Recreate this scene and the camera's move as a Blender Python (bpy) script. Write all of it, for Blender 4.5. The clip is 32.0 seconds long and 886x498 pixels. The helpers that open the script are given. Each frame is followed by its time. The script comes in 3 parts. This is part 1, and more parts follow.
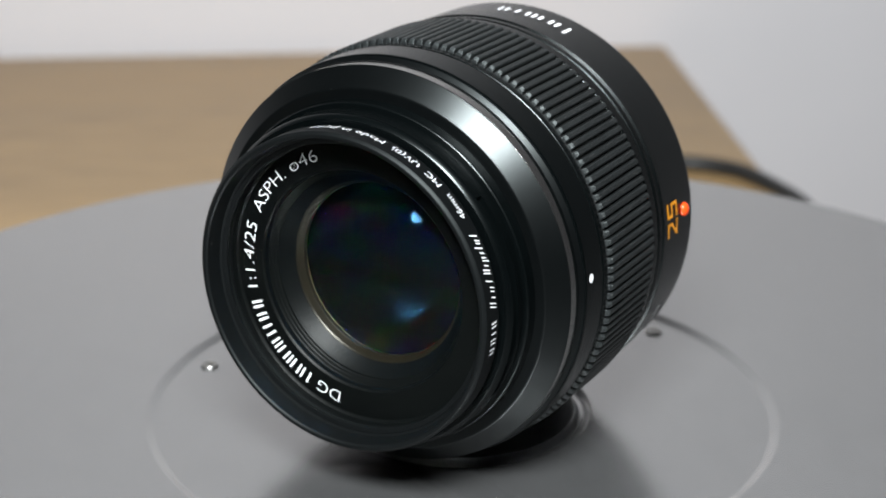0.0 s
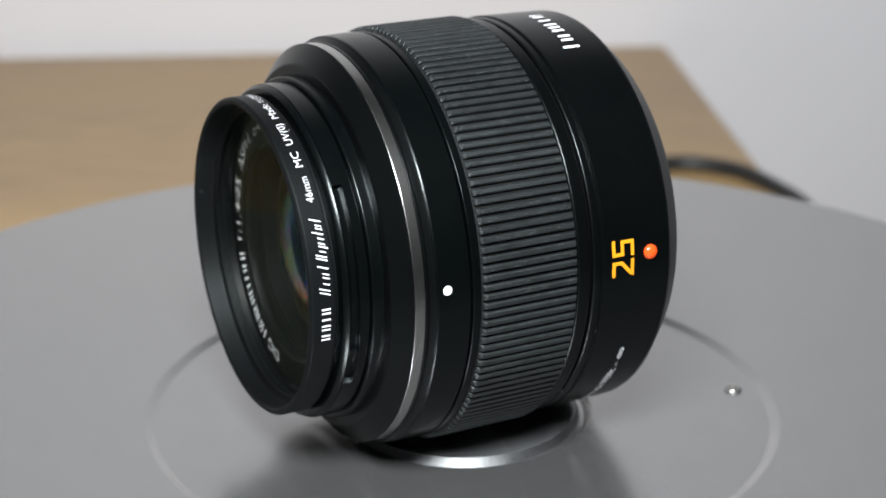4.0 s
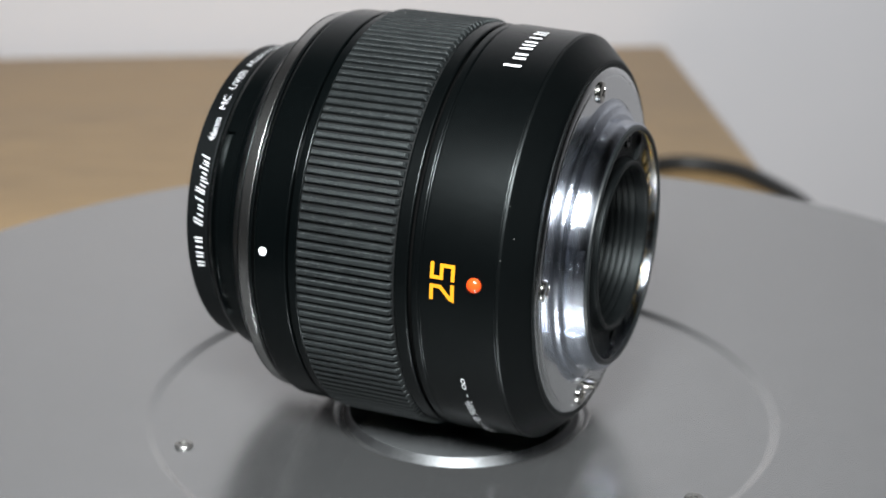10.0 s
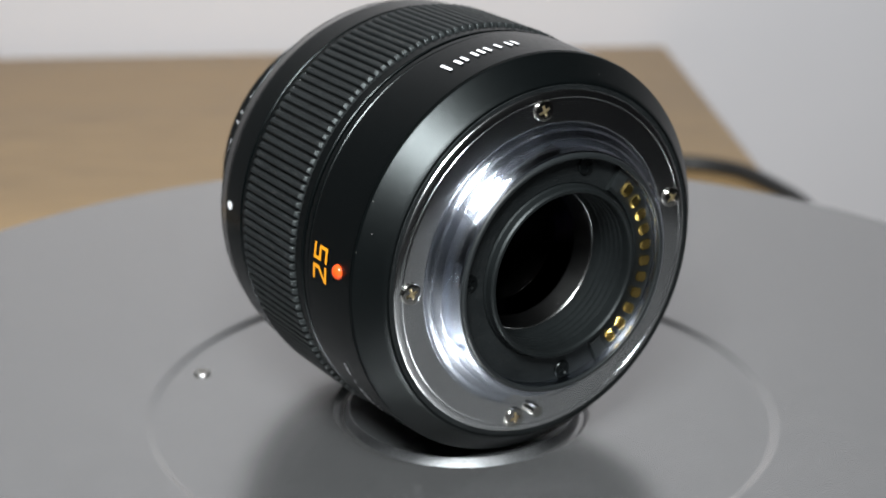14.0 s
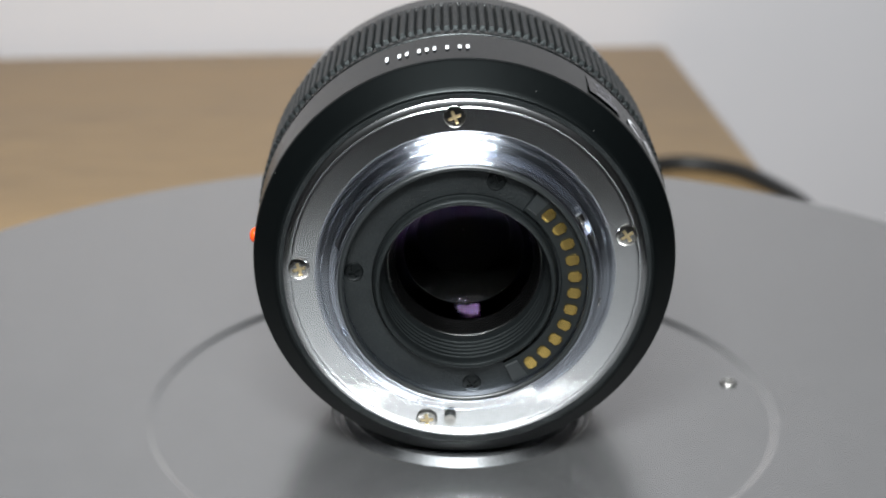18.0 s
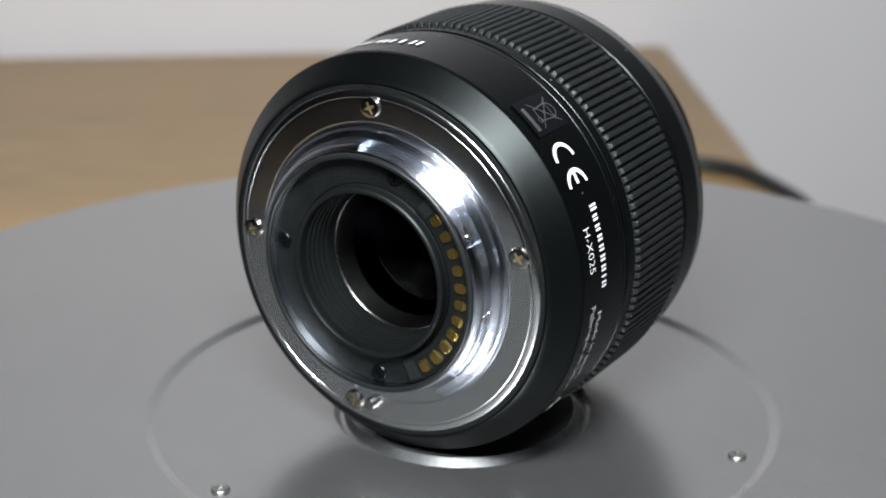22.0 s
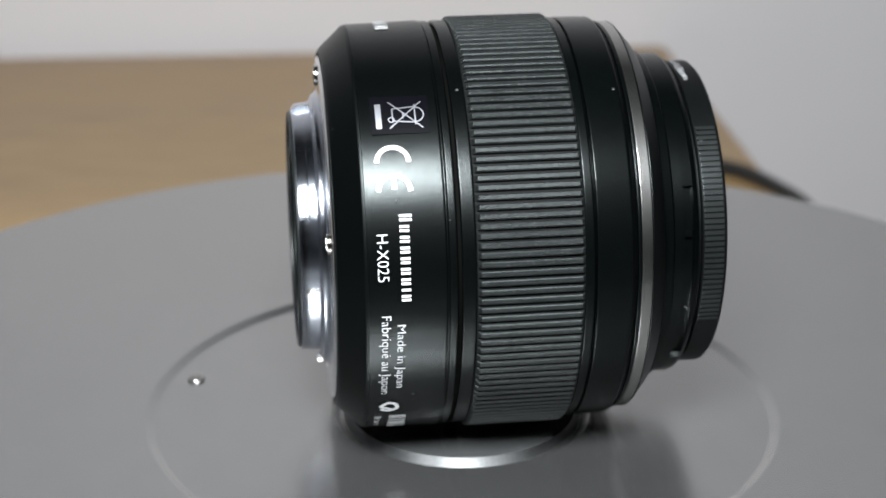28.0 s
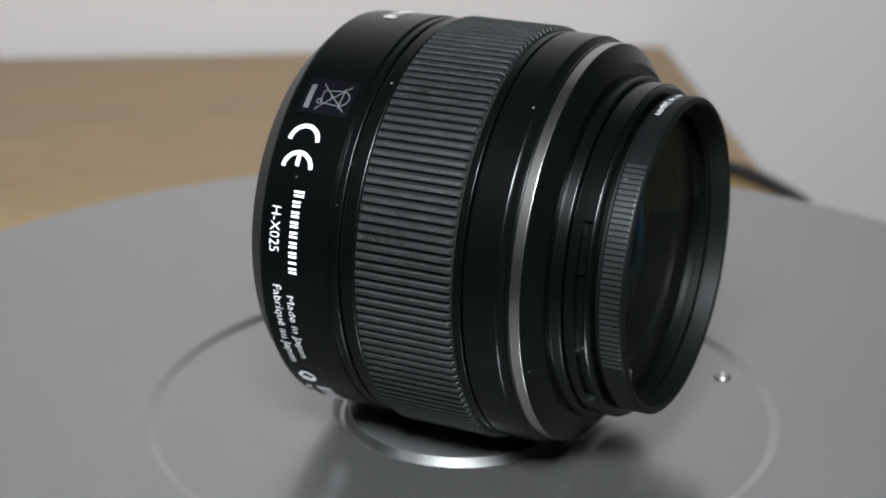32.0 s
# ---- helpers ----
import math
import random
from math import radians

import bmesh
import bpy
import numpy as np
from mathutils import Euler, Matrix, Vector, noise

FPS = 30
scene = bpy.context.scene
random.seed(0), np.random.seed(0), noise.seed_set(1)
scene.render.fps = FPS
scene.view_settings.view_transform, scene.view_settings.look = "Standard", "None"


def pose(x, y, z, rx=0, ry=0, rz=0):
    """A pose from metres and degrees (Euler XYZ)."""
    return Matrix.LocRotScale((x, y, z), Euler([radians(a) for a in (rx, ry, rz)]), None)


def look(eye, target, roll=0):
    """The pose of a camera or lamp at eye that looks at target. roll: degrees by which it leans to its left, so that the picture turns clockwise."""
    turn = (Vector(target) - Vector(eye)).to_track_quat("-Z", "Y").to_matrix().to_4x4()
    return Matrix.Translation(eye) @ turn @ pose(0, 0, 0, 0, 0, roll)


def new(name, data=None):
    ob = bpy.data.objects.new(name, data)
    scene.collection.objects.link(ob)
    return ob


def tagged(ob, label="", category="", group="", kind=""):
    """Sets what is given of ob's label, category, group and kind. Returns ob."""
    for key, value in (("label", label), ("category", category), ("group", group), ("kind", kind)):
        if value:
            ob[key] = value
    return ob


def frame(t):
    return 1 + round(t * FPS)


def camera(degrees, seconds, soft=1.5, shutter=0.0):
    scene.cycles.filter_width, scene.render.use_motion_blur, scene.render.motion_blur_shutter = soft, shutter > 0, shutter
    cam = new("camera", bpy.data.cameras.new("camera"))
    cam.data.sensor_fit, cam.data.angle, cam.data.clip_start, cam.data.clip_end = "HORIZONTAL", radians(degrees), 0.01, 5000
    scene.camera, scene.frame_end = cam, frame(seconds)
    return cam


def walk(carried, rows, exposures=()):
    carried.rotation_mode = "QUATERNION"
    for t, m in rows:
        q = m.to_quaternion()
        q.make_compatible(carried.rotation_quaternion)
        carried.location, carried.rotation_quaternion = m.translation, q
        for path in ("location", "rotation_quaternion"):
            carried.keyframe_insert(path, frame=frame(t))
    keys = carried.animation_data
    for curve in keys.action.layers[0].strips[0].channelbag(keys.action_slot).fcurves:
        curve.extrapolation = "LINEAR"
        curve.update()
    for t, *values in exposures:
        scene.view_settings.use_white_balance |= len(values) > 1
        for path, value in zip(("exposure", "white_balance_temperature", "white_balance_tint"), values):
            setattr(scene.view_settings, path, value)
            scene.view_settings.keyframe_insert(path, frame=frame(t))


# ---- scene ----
# ================= camera =================
MM = 0.001
CAM_POSE = look((-0.003108, -0.256937, 0.127756), (-0.003108, -0.256937 + 0.93173, 0.127756 - 0.36314), 0.06)
cam = camera(28.54, 32.0, soft=1.7)
cam.data.dof.use_dof = True
cam.data.dof.focus_distance = 0.243
cam.data.dof.aperture_fstop = 22.0
walk(cam, [(0, CAM_POSE), (32, CAM_POSE)], exposures=[(0, 0.04), (7, 0.04), (9, -0.03), (11, -0.1), (14, -0.08), (17, -0.06), (20, -0.12), (26, -0.20), (32, -0.27)])

# ================= world and light =================
world = bpy.data.worlds.new("room_air")
scene.world = world
world.use_nodes = True
world.node_tree.nodes["Background"].inputs[0].default_value = (0.6, 0.62, 0.66, 1)
world.node_tree.nodes["Background"].inputs[1].default_value = 0.006

key = bpy.data.lights.new("video_light", "AREA")
key.shape, key.size, key.size_y, key.energy, key.color = "RECTANGLE", 0.13, 0.085, 4.7, (0.93, 0.98, 1.0)
new("video_light", key).matrix_world = look((-0.022, -0.25, 0.28), (0, -0.02, 0.045))

# ================= materials =================


def material(name, base, rough=0.5, metal=0.0, vary=0.15, scale=300.0, bump=0.0, bump_scale=2500.0, spec=0.5,
             rough_vary=0.08, stretch=None, dust=0.0, dust_scale=900.0, speck=(0.04, 0.13), dust_tone=0.45, own=False, gloss=(1, 1, 1)):
    """A surface with two scales of colour variation, uneven gloss, fine relief and, if asked, specks of dust."""
    m = bpy.data.materials.new(name)
    m.use_nodes = True
    nt = m.node_tree
    n, l = nt.nodes, nt.links
    p = n["Principled BSDF"]
    p.inputs["Metallic"].default_value = metal
    p.inputs["Specular IOR Level"].default_value = spec
    if metal == 0:
        p.inputs["Specular Tint"].default_value = (*gloss, 1)
    co = n.new("ShaderNodeTexCoord")
    vec = co.outputs["Object"]
    if own:             # each piece takes its own stretch of the pattern
        info = n.new("ShaderNodeObjectInfo")
        far = n.new("ShaderNodeVectorMath")
        far.operation = "ADD"
        l.new(vec, far.inputs[0])
        l.new(info.outputs["Random"], far.inputs[1])
        vec = far.outputs[0]
    if stretch:
        mp = n.new("ShaderNodeMapping")
        mp.inputs["Scale"].default_value = stretch
        l.new(vec, mp.inputs["Vector"])
        vec = mp.outputs["Vector"]
    big = n.new("ShaderNodeTexNoise")
    big.inputs["Scale"].default_value = scale * 0.2
    big.inputs["Detail"].default_value = 4
    fine = n.new("ShaderNodeTexNoise")
    fine.inputs["Scale"].default_value = scale * 3
    fine.inputs["Detail"].default_value = 6
    l.new(vec, big.inputs["Vector"])
    l.new(vec, fine.inputs["Vector"])
    both = n.new("ShaderNodeMath")
    both.operation = "ADD"
    l.new(big.outputs["Fac"], both.inputs[0])
    l.new(fine.outputs["Fac"], both.inputs[1])
    ramp = n.new("ShaderNodeValToRGB")
    ramp.color_ramp.elements[0].position, ramp.color_ramp.elements[1].position = 0.3, 0.7
    lo = tuple(c * (1 - vary) for c in base[:3]) + (1,)
    hi = tuple(min(1, c * (1 + vary)) for c in base[:3]) + (1,)
    ramp.color_ramp.elements[0].color, ramp.color_ramp.elements[1].color = lo, hi
    half = n.new("ShaderNodeMath")
    half.operation = "MULTIPLY"
    half.inputs[1].default_value = 0.5
    l.new(both.outputs[0], half.inputs[0])
    l.new(half.outputs[0], ramp.inputs[0])
    colour = ramp.outputs[0]
    if dust > 0:
        sp = n.new("ShaderNodeTexVoronoi")
        sp.inputs["Scale"].default_value = dust_scale
        l.new(vec, sp.inputs["Vector"])
        dr = n.new("ShaderNodeValToRGB")
        dr.color_ramp.elements[0].position, dr.color_ramp.elements[1].position = speck
        dr.color_ramp.elements[0].color, dr.color_ramp.elements[1].color = (1, 1, 1, 1), (0, 0, 0, 1)
        l.new(sp.outputs["Distance"], dr.inputs[0])
        pick = n.new("ShaderNodeMath")
        pick.operation = "GREATER_THAN"
        pick.inputs[1].default_value = 1.0 - dust
        sep = n.new("ShaderNodeSeparateColor")
        l.new(sp.outputs["Color"], sep.inputs[0])
        l.new(sep.outputs[0], pick.inputs[0])
        mul = n.new("ShaderNodeMath")
        mul.operation = "MULTIPLY"
        l.new(dr.outputs[0], mul.inputs[0])
        l.new(pick.outputs[0], mul.inputs[1])
        mix = n.new("ShaderNodeMix")
        mix.data_type = "RGBA"
        l.new(mul.outputs[0], mix.inputs[0])
        l.new(colour, mix.inputs[6])
        mix.inputs[7].default_value = (dust_tone, dust_tone, dust_tone * 0.97, 1)
        colour = mix.outputs[2]
    l.new(colour, p.inputs["Base Color"])
    rr = n.new("ShaderNodeMapRange")
    rr.inputs[3].default_value, rr.inputs[4].default_value = max(0.02, rough - rough_vary), min(1, rough + rough_vary)
    l.new(big.outputs["Fac"], rr.inputs[0])
    l.new(rr.outputs[0], p.inputs["Roughness"])
    if bump > 0:
        bn = n.new("ShaderNodeTexNoise")
        bn.inputs["Scale"].default_value = bump_scale
        bn.inputs["Detail"].default_value = 3
        l.new(vec, bn.inputs["Vector"])
        b = n.new("ShaderNodeBump")
        b.inputs["Strength"].default_value = bump
        b.inputs["Distance"].default_value = 0.0001
        l.new(bn.outputs["Fac"], b.inputs["Height"])
        l.new(b.outputs[0], p.inputs["Normal"])
    return m


def coated_glass(name, tint, ior=1.6, gain=1.0, spread=0.0):
    """Polished lens glass with an interference coating: clear inside, tinted reflections."""
    m = bpy.data.materials.new(name)
    m.use_nodes = True
    n, l = m.node_tree.nodes, m.node_tree.links
    n.remove(n["Principled BSDF"])
    out = n["Material Output"]
    bands = ((0.0, (0.96, 0.97, 0.94, 1)),) if spread == 0 else ((-spread, (0.96, 0, 0, 1)), (0.0, (0, 0.97, 0, 1)), (spread, (0, 0, 0.94, 1)))      # dispersion
    refr = None
    for shift, pure in bands:
        one = n.new("ShaderNodeBsdfRefraction")
        one.inputs["IOR"].default_value = ior + shift
        one.inputs["Roughness"].default_value = 0.0
        one.inputs["Color"].default_value = pure
        if refr is None:
            refr = one
        else:
            add = n.new("ShaderNodeAddShader")
            l.new(refr.outputs[0], add.inputs[0])
            l.new(one.outputs[0], add.inputs[1])
            refr = add
    glos = n.new("ShaderNodeBsdfGlossy")
    glos.inputs["Roughness"].default_value = 0.01
    glos.inputs["Color"].default_value = (*tint, 1)
    fr = n.new("ShaderNodeFresnel")
    fr.inputs["IOR"].default_value = 1.5
    mul = n.new("ShaderNodeMath")
    mul.operation = "MULTIPLY"
    mul.inputs[1].default_value = gain
    mul.use_clamp = True
    l.new(fr.outputs[0], mul.inputs[0])
    mix = n.new("ShaderNodeMixShader")
    l.new(mul.outputs[0], mix.inputs[0])
    l.new(refr.outputs[0], mix.inputs[1])
    l.new(glos.outputs[0], mix.inputs[2])
    l.new(mix.outputs[0], out.inputs["Surface"])
    return m


def thin_pane(name, tint, gain):
    """A flat filter pane: seen through, with a faint tinted reflection."""
    m = bpy.data.materials.new(name)
    m.use_nodes = True
    n, l = m.node_tree.nodes, m.node_tree.links
    n.remove(n["Principled BSDF"])
    tr = n.new("ShaderNodeBsdfTransparent")
    tr.inputs[0].default_value = (0.97, 0.98, 0.97, 1)
    gl = n.new("ShaderNodeBsdfGlossy")
    gl.inputs["Roughness"].default_value = 0.0
    gl.inputs["Color"].default_value = (*tint, 1)
    fr = n.new("ShaderNodeLayerWeight")
    fr.inputs["Blend"].default_value = 0.5
    pw = n.new("ShaderNodeMath")
    pw.operation = "POWER"
    pw.inputs[1].default_value = 6.0
    l.new(fr.outputs["Facing"], pw.inputs[0])
    mul = n.new("ShaderNodeMath")
    mul.operation = "MULTIPLY_ADD"
    mul.inputs[1].default_value = gain
    mul.inputs[2].default_value = 0.006
    mul.use_clamp = True
    l.new(pw.outputs[0], mul.inputs[0])
    mix = n.new("ShaderNodeMixShader")
    l.new(mul.outputs[0], mix.inputs[0])
    l.new(tr.outputs[0], mix.inputs[1])
    l.new(gl.outputs[0], mix.inputs[2])
    l.new(mix.outputs[0], n["Material Output"].inputs["Surface"])
    return m


TEAL = (0.92, 1.0, 1.0)      # tinge of the black anodising
BLACK = material("black_anodised", (0.0010, 0.0014, 0.0015), 0.26, 0.0, 0.2, 250, 0.12, 9000, 0.29, 0.03, dust=0.02, dust_scale=650, speck=(0.05, 0.18), dust_tone=0.1, gloss=TEAL)
BLACK_GLOSS = material("black_gloss", (0.0012, 0.0015, 0.0016), 0.3, 0.0, 0.2, 250, 0.08, 6000, 0.28, 0.03, dust=0.02, dust_scale=1100, dust_tone=0.14, gloss=TEAL)
BLACK_MATT = material("black_matt_baffle", (0.0016, 0.002, 0.0021), 0.4, 0.0, 0.2, 300, 0.25, 3500, 0.11, 0.06)
GRAIN = material("black_grained_plastic", (0.0038, 0.0045, 0.0048), 0.5, 0.0, 0.5, 1100, 1.0, 4500, 0.22, 0.1, dust=0.4, dust_scale=3600, speck=(0.1, 0.5), dust_tone=0.014, gloss=TEAL)
VOID = material("groove_black", (0.0012, 0.0012, 0.0012), 0.7, 0.0, 0.1, 200, 0, 2000, 0.05)
CHAMFER = material("black_blasted", (0.0011, 0.0015, 0.0016), 0.34, 0.0, 0.2, 300, 0.15, 9000, 0.2, 0.03, dust=0.02, dust_scale=1100, dust_tone=0.14, gloss=TEAL)
RUBBER = material("black_rubber", (0.0070, 0.0081, 0.0084), 0.46, 0.0, 0.5, 1400, 0.9, 5000, 0.44, 0.1, dust=0.1, dust_scale=3300, speck=(0.12, 0.42), dust_tone=0.06, own=True, gloss=TEAL)
BLACK_SATIN = material("black_satin_metal", (0.0010, 0.0015, 0.0016), 0.235, 0.0, 0.2, 250, 0.06, 9000, 0.26, 0.03, dust=0.02, dust_scale=650, speck=(0.05, 0.16), dust_tone=0.1, gloss=TEAL)
FILTER = material("filter_black", (0.0022, 0.0026, 0.0028), 0.48, 0.0, 0.2, 300, 0.1, 8000, 0.15, 0.05, dust=0.02, dust_scale=500, speck=(0.05, 0.16), dust_tone=0.08, gloss=TEAL)
KNURL = material("knurl_black", (0.0075, 0.0085, 0.0088), 0.4, 0.0, 0.3, 900, 0.2, 6000, 0.38, 0.06, gloss=TEAL)
BRASS_BLACK = material("worn_black_brass", (0.014, 0.0115, 0.007), 0.32, 0.5, 0.3, 800, 0.1, 4000, 0.4, 0.05)
BLOCK_END = material("smooth_dark_plastic", (0.009, 0.0105, 0.011), 0.36, 0.0, 0.2, 500, 0.05, 4500, 0.4, 0.04)
BAFFLE = material("baffle_plastic", (0.0042, 0.0050, 0.0052), 0.42, 0.0, 0.3, 500, 0.35, 4500, 0.23, 0.06, gloss=TEAL)
SILVER = material("satin_silver", (0.46, 0.455, 0.445), 0.25, 1.0, 0.08, 400, 0.05, 2500, 0.5, 0.03)
BARE_RING = material("bare_ring", (0.32, 0.32, 0.315), 0.24, 1.0, 0.1, 500, 0.08, 2500)
DULL_RING = material("dull_ring", (0.15, 0.15, 0.148), 0.26, 1.0, 0.1, 500, 0.08, 2500)
CHROME = material("mount_chrome", (0.60, 0.635, 0.71), 0.24, 1.0, 0.12, 700, 0.25, 4500, 0.5, 0.05, dust=0.12, dust_scale=1100, speck=(0.05, 0.2), dust_tone=0.85)
CHROME_FACE = material("mount_chrome_face", (0.90, 0.91, 0.92), 0.165, 1.0, 0.04, 300, 0.04, 2500, 0.5, 0.02)
SCREW = material("plate_screw", (0.42, 0.415, 0.40), 0.34, 1.0, 0.2, 700, 0.1, 3000)
STEEL = material("screw_steel", (0.62, 0.60, 0.56), 0.15, 1.0, 0.15, 700, 0.1, 3000)
BRASS = material("brassy_slot", (0.42, 0.34, 0.20), 0.42, 1.0, 0.2, 900, 0.1, 3000)
GOLD = material("gold_contact", (0.66, 0.46, 0.14), 0.19, 1.0, 0.12, 900, 0.1, 3000)
WHITE_INK = material("white_ink", (0.82, 0.82, 0.84), 0.45, 0, 0.04, 600)
YELLOW_INK = material("yellow_ink", (0.64, 0.25, 0.008), 0.4, 0, 0.05, 600)
RED_DOT = material("red_enamel", (0.75, 0.07, 0.01), 0.22, 0, 0.06, 500)
SILVER_INK = material("silver_ink", (0.55, 0.55, 0.60), 0.38, 1.0, 0.1, 600)
LABEL = material("label_film", (0.0025, 0.0025, 0.004), 0.25, 0, 0.15, 400, spec=0.3)
PLATE = material("turntable_grey", (0.306, 0.306, 0.307), 0.225, 0.86, 0.06, 60, 0.05, 1800, 0.5, 0.03)
PLATE.node_tree.nodes["Principled BSDF"].inputs["Coat Weight"].default_value = 0.9      # clear lacquer
PLATE.node_tree.nodes["Principled BSDF"].inputs["Coat Roughness"].default_value = 0.25
HUB_STEEL = material("hub_steel", (0.27, 0.275, 0.28), 0.42, 1.0, 0.3, 900, 0.15, 2500)
HUB_TOP = material("hub_grey", (0.31, 0.32, 0.325), 0.24, 0.8, 0.08, 120, 0.15, 1800)
BASE_BLACK = material("base_plastic", (0.03, 0.03, 0.03), 0.45, 0, 0.2, 120, 0.2, 900)
CABLE = material("cable_black", (0.012, 0.012, 0.012), 0.5, 0, 0.2, 300, 0.1)
WALL = material("white_wall_paint", (0.775, 0.742, 0.755), 0.8, 0, 0.02, 8, 0.3, 300, 0.3)
ROOM = material("room_paint", (0.04, 0.04, 0.042), 0.85, 0, 0.03, 4, 0.2, 200, 0.3)
FLOOR = material("room_floor", (0.05, 0.042, 0.035), 0.6, 0, 0.2, 6, 0.1, 80, 0.4)
WOOD = material("oak_laminate", (0.408, 0.266, 0.128), 0.42, 0, 0.22, 22, 0.15, 500, 0.45, 0.06, stretch=(0.7, 5.0, 5.0))
INNER = material("inner_tube_metal", (0.31, 0.262, 0.145), 0.36, 0.35, 0.1, 300, 0.1, 2500)
# rubber between the ribs, its base colour darkened to stand for their shade
VALLEY_SHADE = material("rubber_valley_shade", (0.004, 0.0045, 0.0046), 0.7, 0, 0.3, 900, 0.4, 3000, 0.2)
GLASS_FRONT = coated_glass("front_glass", (0.16, 0.5, 1.0), 1.42, 0.45, 0.008)
GLASS_INNER = coated_glass("inner_glass", (0.22, 0.75, 1.0), 1.6, 0.5)
GLASS_REAR = coated_glass("rear_glass", (0.75, 0.55, 1.0), 1.6, 0.045)
GLASS_REAR_FACE = coated_glass("rear_glass_face", (0.4, 0.3, 0.6), 1.6, 0.006)
PANE = thin_pane("filter_pane", (0.7, 0.8, 0.55), 0.2)

# ================= mesh helpers =================
AXIS = Vector((0.03848533, 0.99923805, 0.00649632))
E1 = Vector((0.99925913, -0.03848614, 0.0))
E2 = Vector((-0.00025002, -0.00649151, 0.9999789))
ORIGIN = Vector((-0.0147, 0.0, 32.399))
HUB_Z = 0.37
BASE = Vector((0, 0, HUB_Z))


def turned(mat, strength):
    """Fine tool marks round the axis of the optic: gloss spreads across them."""
    n, l = mat.node_tree.nodes, mat.node_tree.links
    p = n["Principled BSDF"]
    co = n.new("ShaderNodeTexCoord")
    off, cross = n.new("ShaderNodeVectorMath"), n.new("ShaderNodeVectorMath")
    off.operation, cross.operation = "SUBTRACT", "CROSS_PRODUCT"
    off.inputs[1].default_value = (ORIGIN - BASE) * MM
    cross.inputs[1].default_value = AXIS
    out = n.new("ShaderNodeVectorTransform")
    out.vector_type, out.convert_from, out.convert_to = "VECTOR", "OBJECT", "WORLD"
    l.new(co.outputs["Object"], off.inputs[0])
    l.new(off.outputs[0], cross.inputs[0])
    l.new(cross.outputs[0], out.inputs[0])
    l.new(out.outputs[0], p.inputs["Tangent"])
    p.inputs["Anisotropic"].default_value = strength
    p.inputs["Anisotropic Rotation"].default_value = 0.25


turned(CHROME, 0.95)


def on_axis(s, r, deg):
    """A point of the optic: s mm along its axis towards the front, r mm from it, deg round it, in its own space."""
    a = radians(deg)
    return (ORIGIN + AXIS * s + E1 * (r * math.cos(a)) + E2 * (r * math.sin(a)) - BASE) * MM


def mesh_object(name, bm, mat, parent=None, label="", smooth=35.0):
    me = bpy.data.meshes.new(name)
    bm.to_mesh(me)
    bm.free()
    me.materials.append(mat)
    if smooth:
        me.shade_smooth()
        me.set_sharp_from_angle(angle=radians(smooth))
    ob = new(name, me)
    if parent:
        ob.parent = parent
    if label:
        tagged(ob, label)
    return ob


def part(name, bm, mat, parent, label="", smooth=35.0):
    return mesh_object(name, bm, mat, parent, label, smooth)


def soften(profile, b):
    """Cut each corner of a closed profile by b."""
    out, n = [], len(profile)
    for i in range(n):
        p0, p1, p2 = (Vector(profile[(i + k) % n]) for k in (-1, 0, 1))
        d0, d2 = p0 - p1, p2 - p1
        cut = min(b, 0.4 * d0.length, 0.4 * d2.length)
        turn = d0.angle(d2) if d0.length > 1e-6 and d2.length > 1e-6 else math.pi
        if turn > radians(165) or cut < 1e-4:
            out.append(tuple(p1))
            continue
        a, c = p1 + d0.normalized() * cut, p1 + d2.normalized() * cut
        out += [tuple(a), tuple((a + c + 2 * p1) / 4), tuple(c)]
    return out


def brace(profile, edge=0.1):
    """Two more points near the ends of each long stretch, so that flat stretches shade flat."""
    out = []
    for i, p in enumerate(profile):
        out.append(p)
        q = profile[(i + 1) % len(profile)]
        far = math.hypot(q[0] - p[0], q[1] - p[1])
        if far > 6 * edge:
            for k in (edge / far, 1 - edge / far):
                out.append((p[0] + (q[0] - p[0]) * k, p[1] + (q[1] - p[1]) * k))
    return out


def lathe(profile, b=0.1, n=192, place=on_axis, start=0.0, end=360.0, closed=True, bend=None):
    """A ring (or an arc of one) turned from a closed profile of (s, r)."""
    prof = brace(soften(profile, b) if b else list(profile))
    whole = abs(end - start - 360.0) < 1e-6
    cols = n if whole else n + 1
    bm = bmesh.new()
    rows = []
    for i in range(cols):
        d = start + (end - start) * i / n
        rows.append([bm.verts.new(place(s, (bend(s, r, d) if bend else r), d)) for s, r in prof])
    m = len(prof)
    for i in range(n):
        a, c = rows[i], rows[(i + 1) % cols]
        for j in range(m if closed else m - 1):
            k = (j + 1) % m
            bm.faces.new((a[j], a[k], c[k], c[j]))
    if not whole:
        bm.faces.new(rows[0])
        bm.faces.new(list(reversed(rows[-1])))
    bmesh.ops.recalc_face_normals(bm, faces=bm.faces)
    return bm


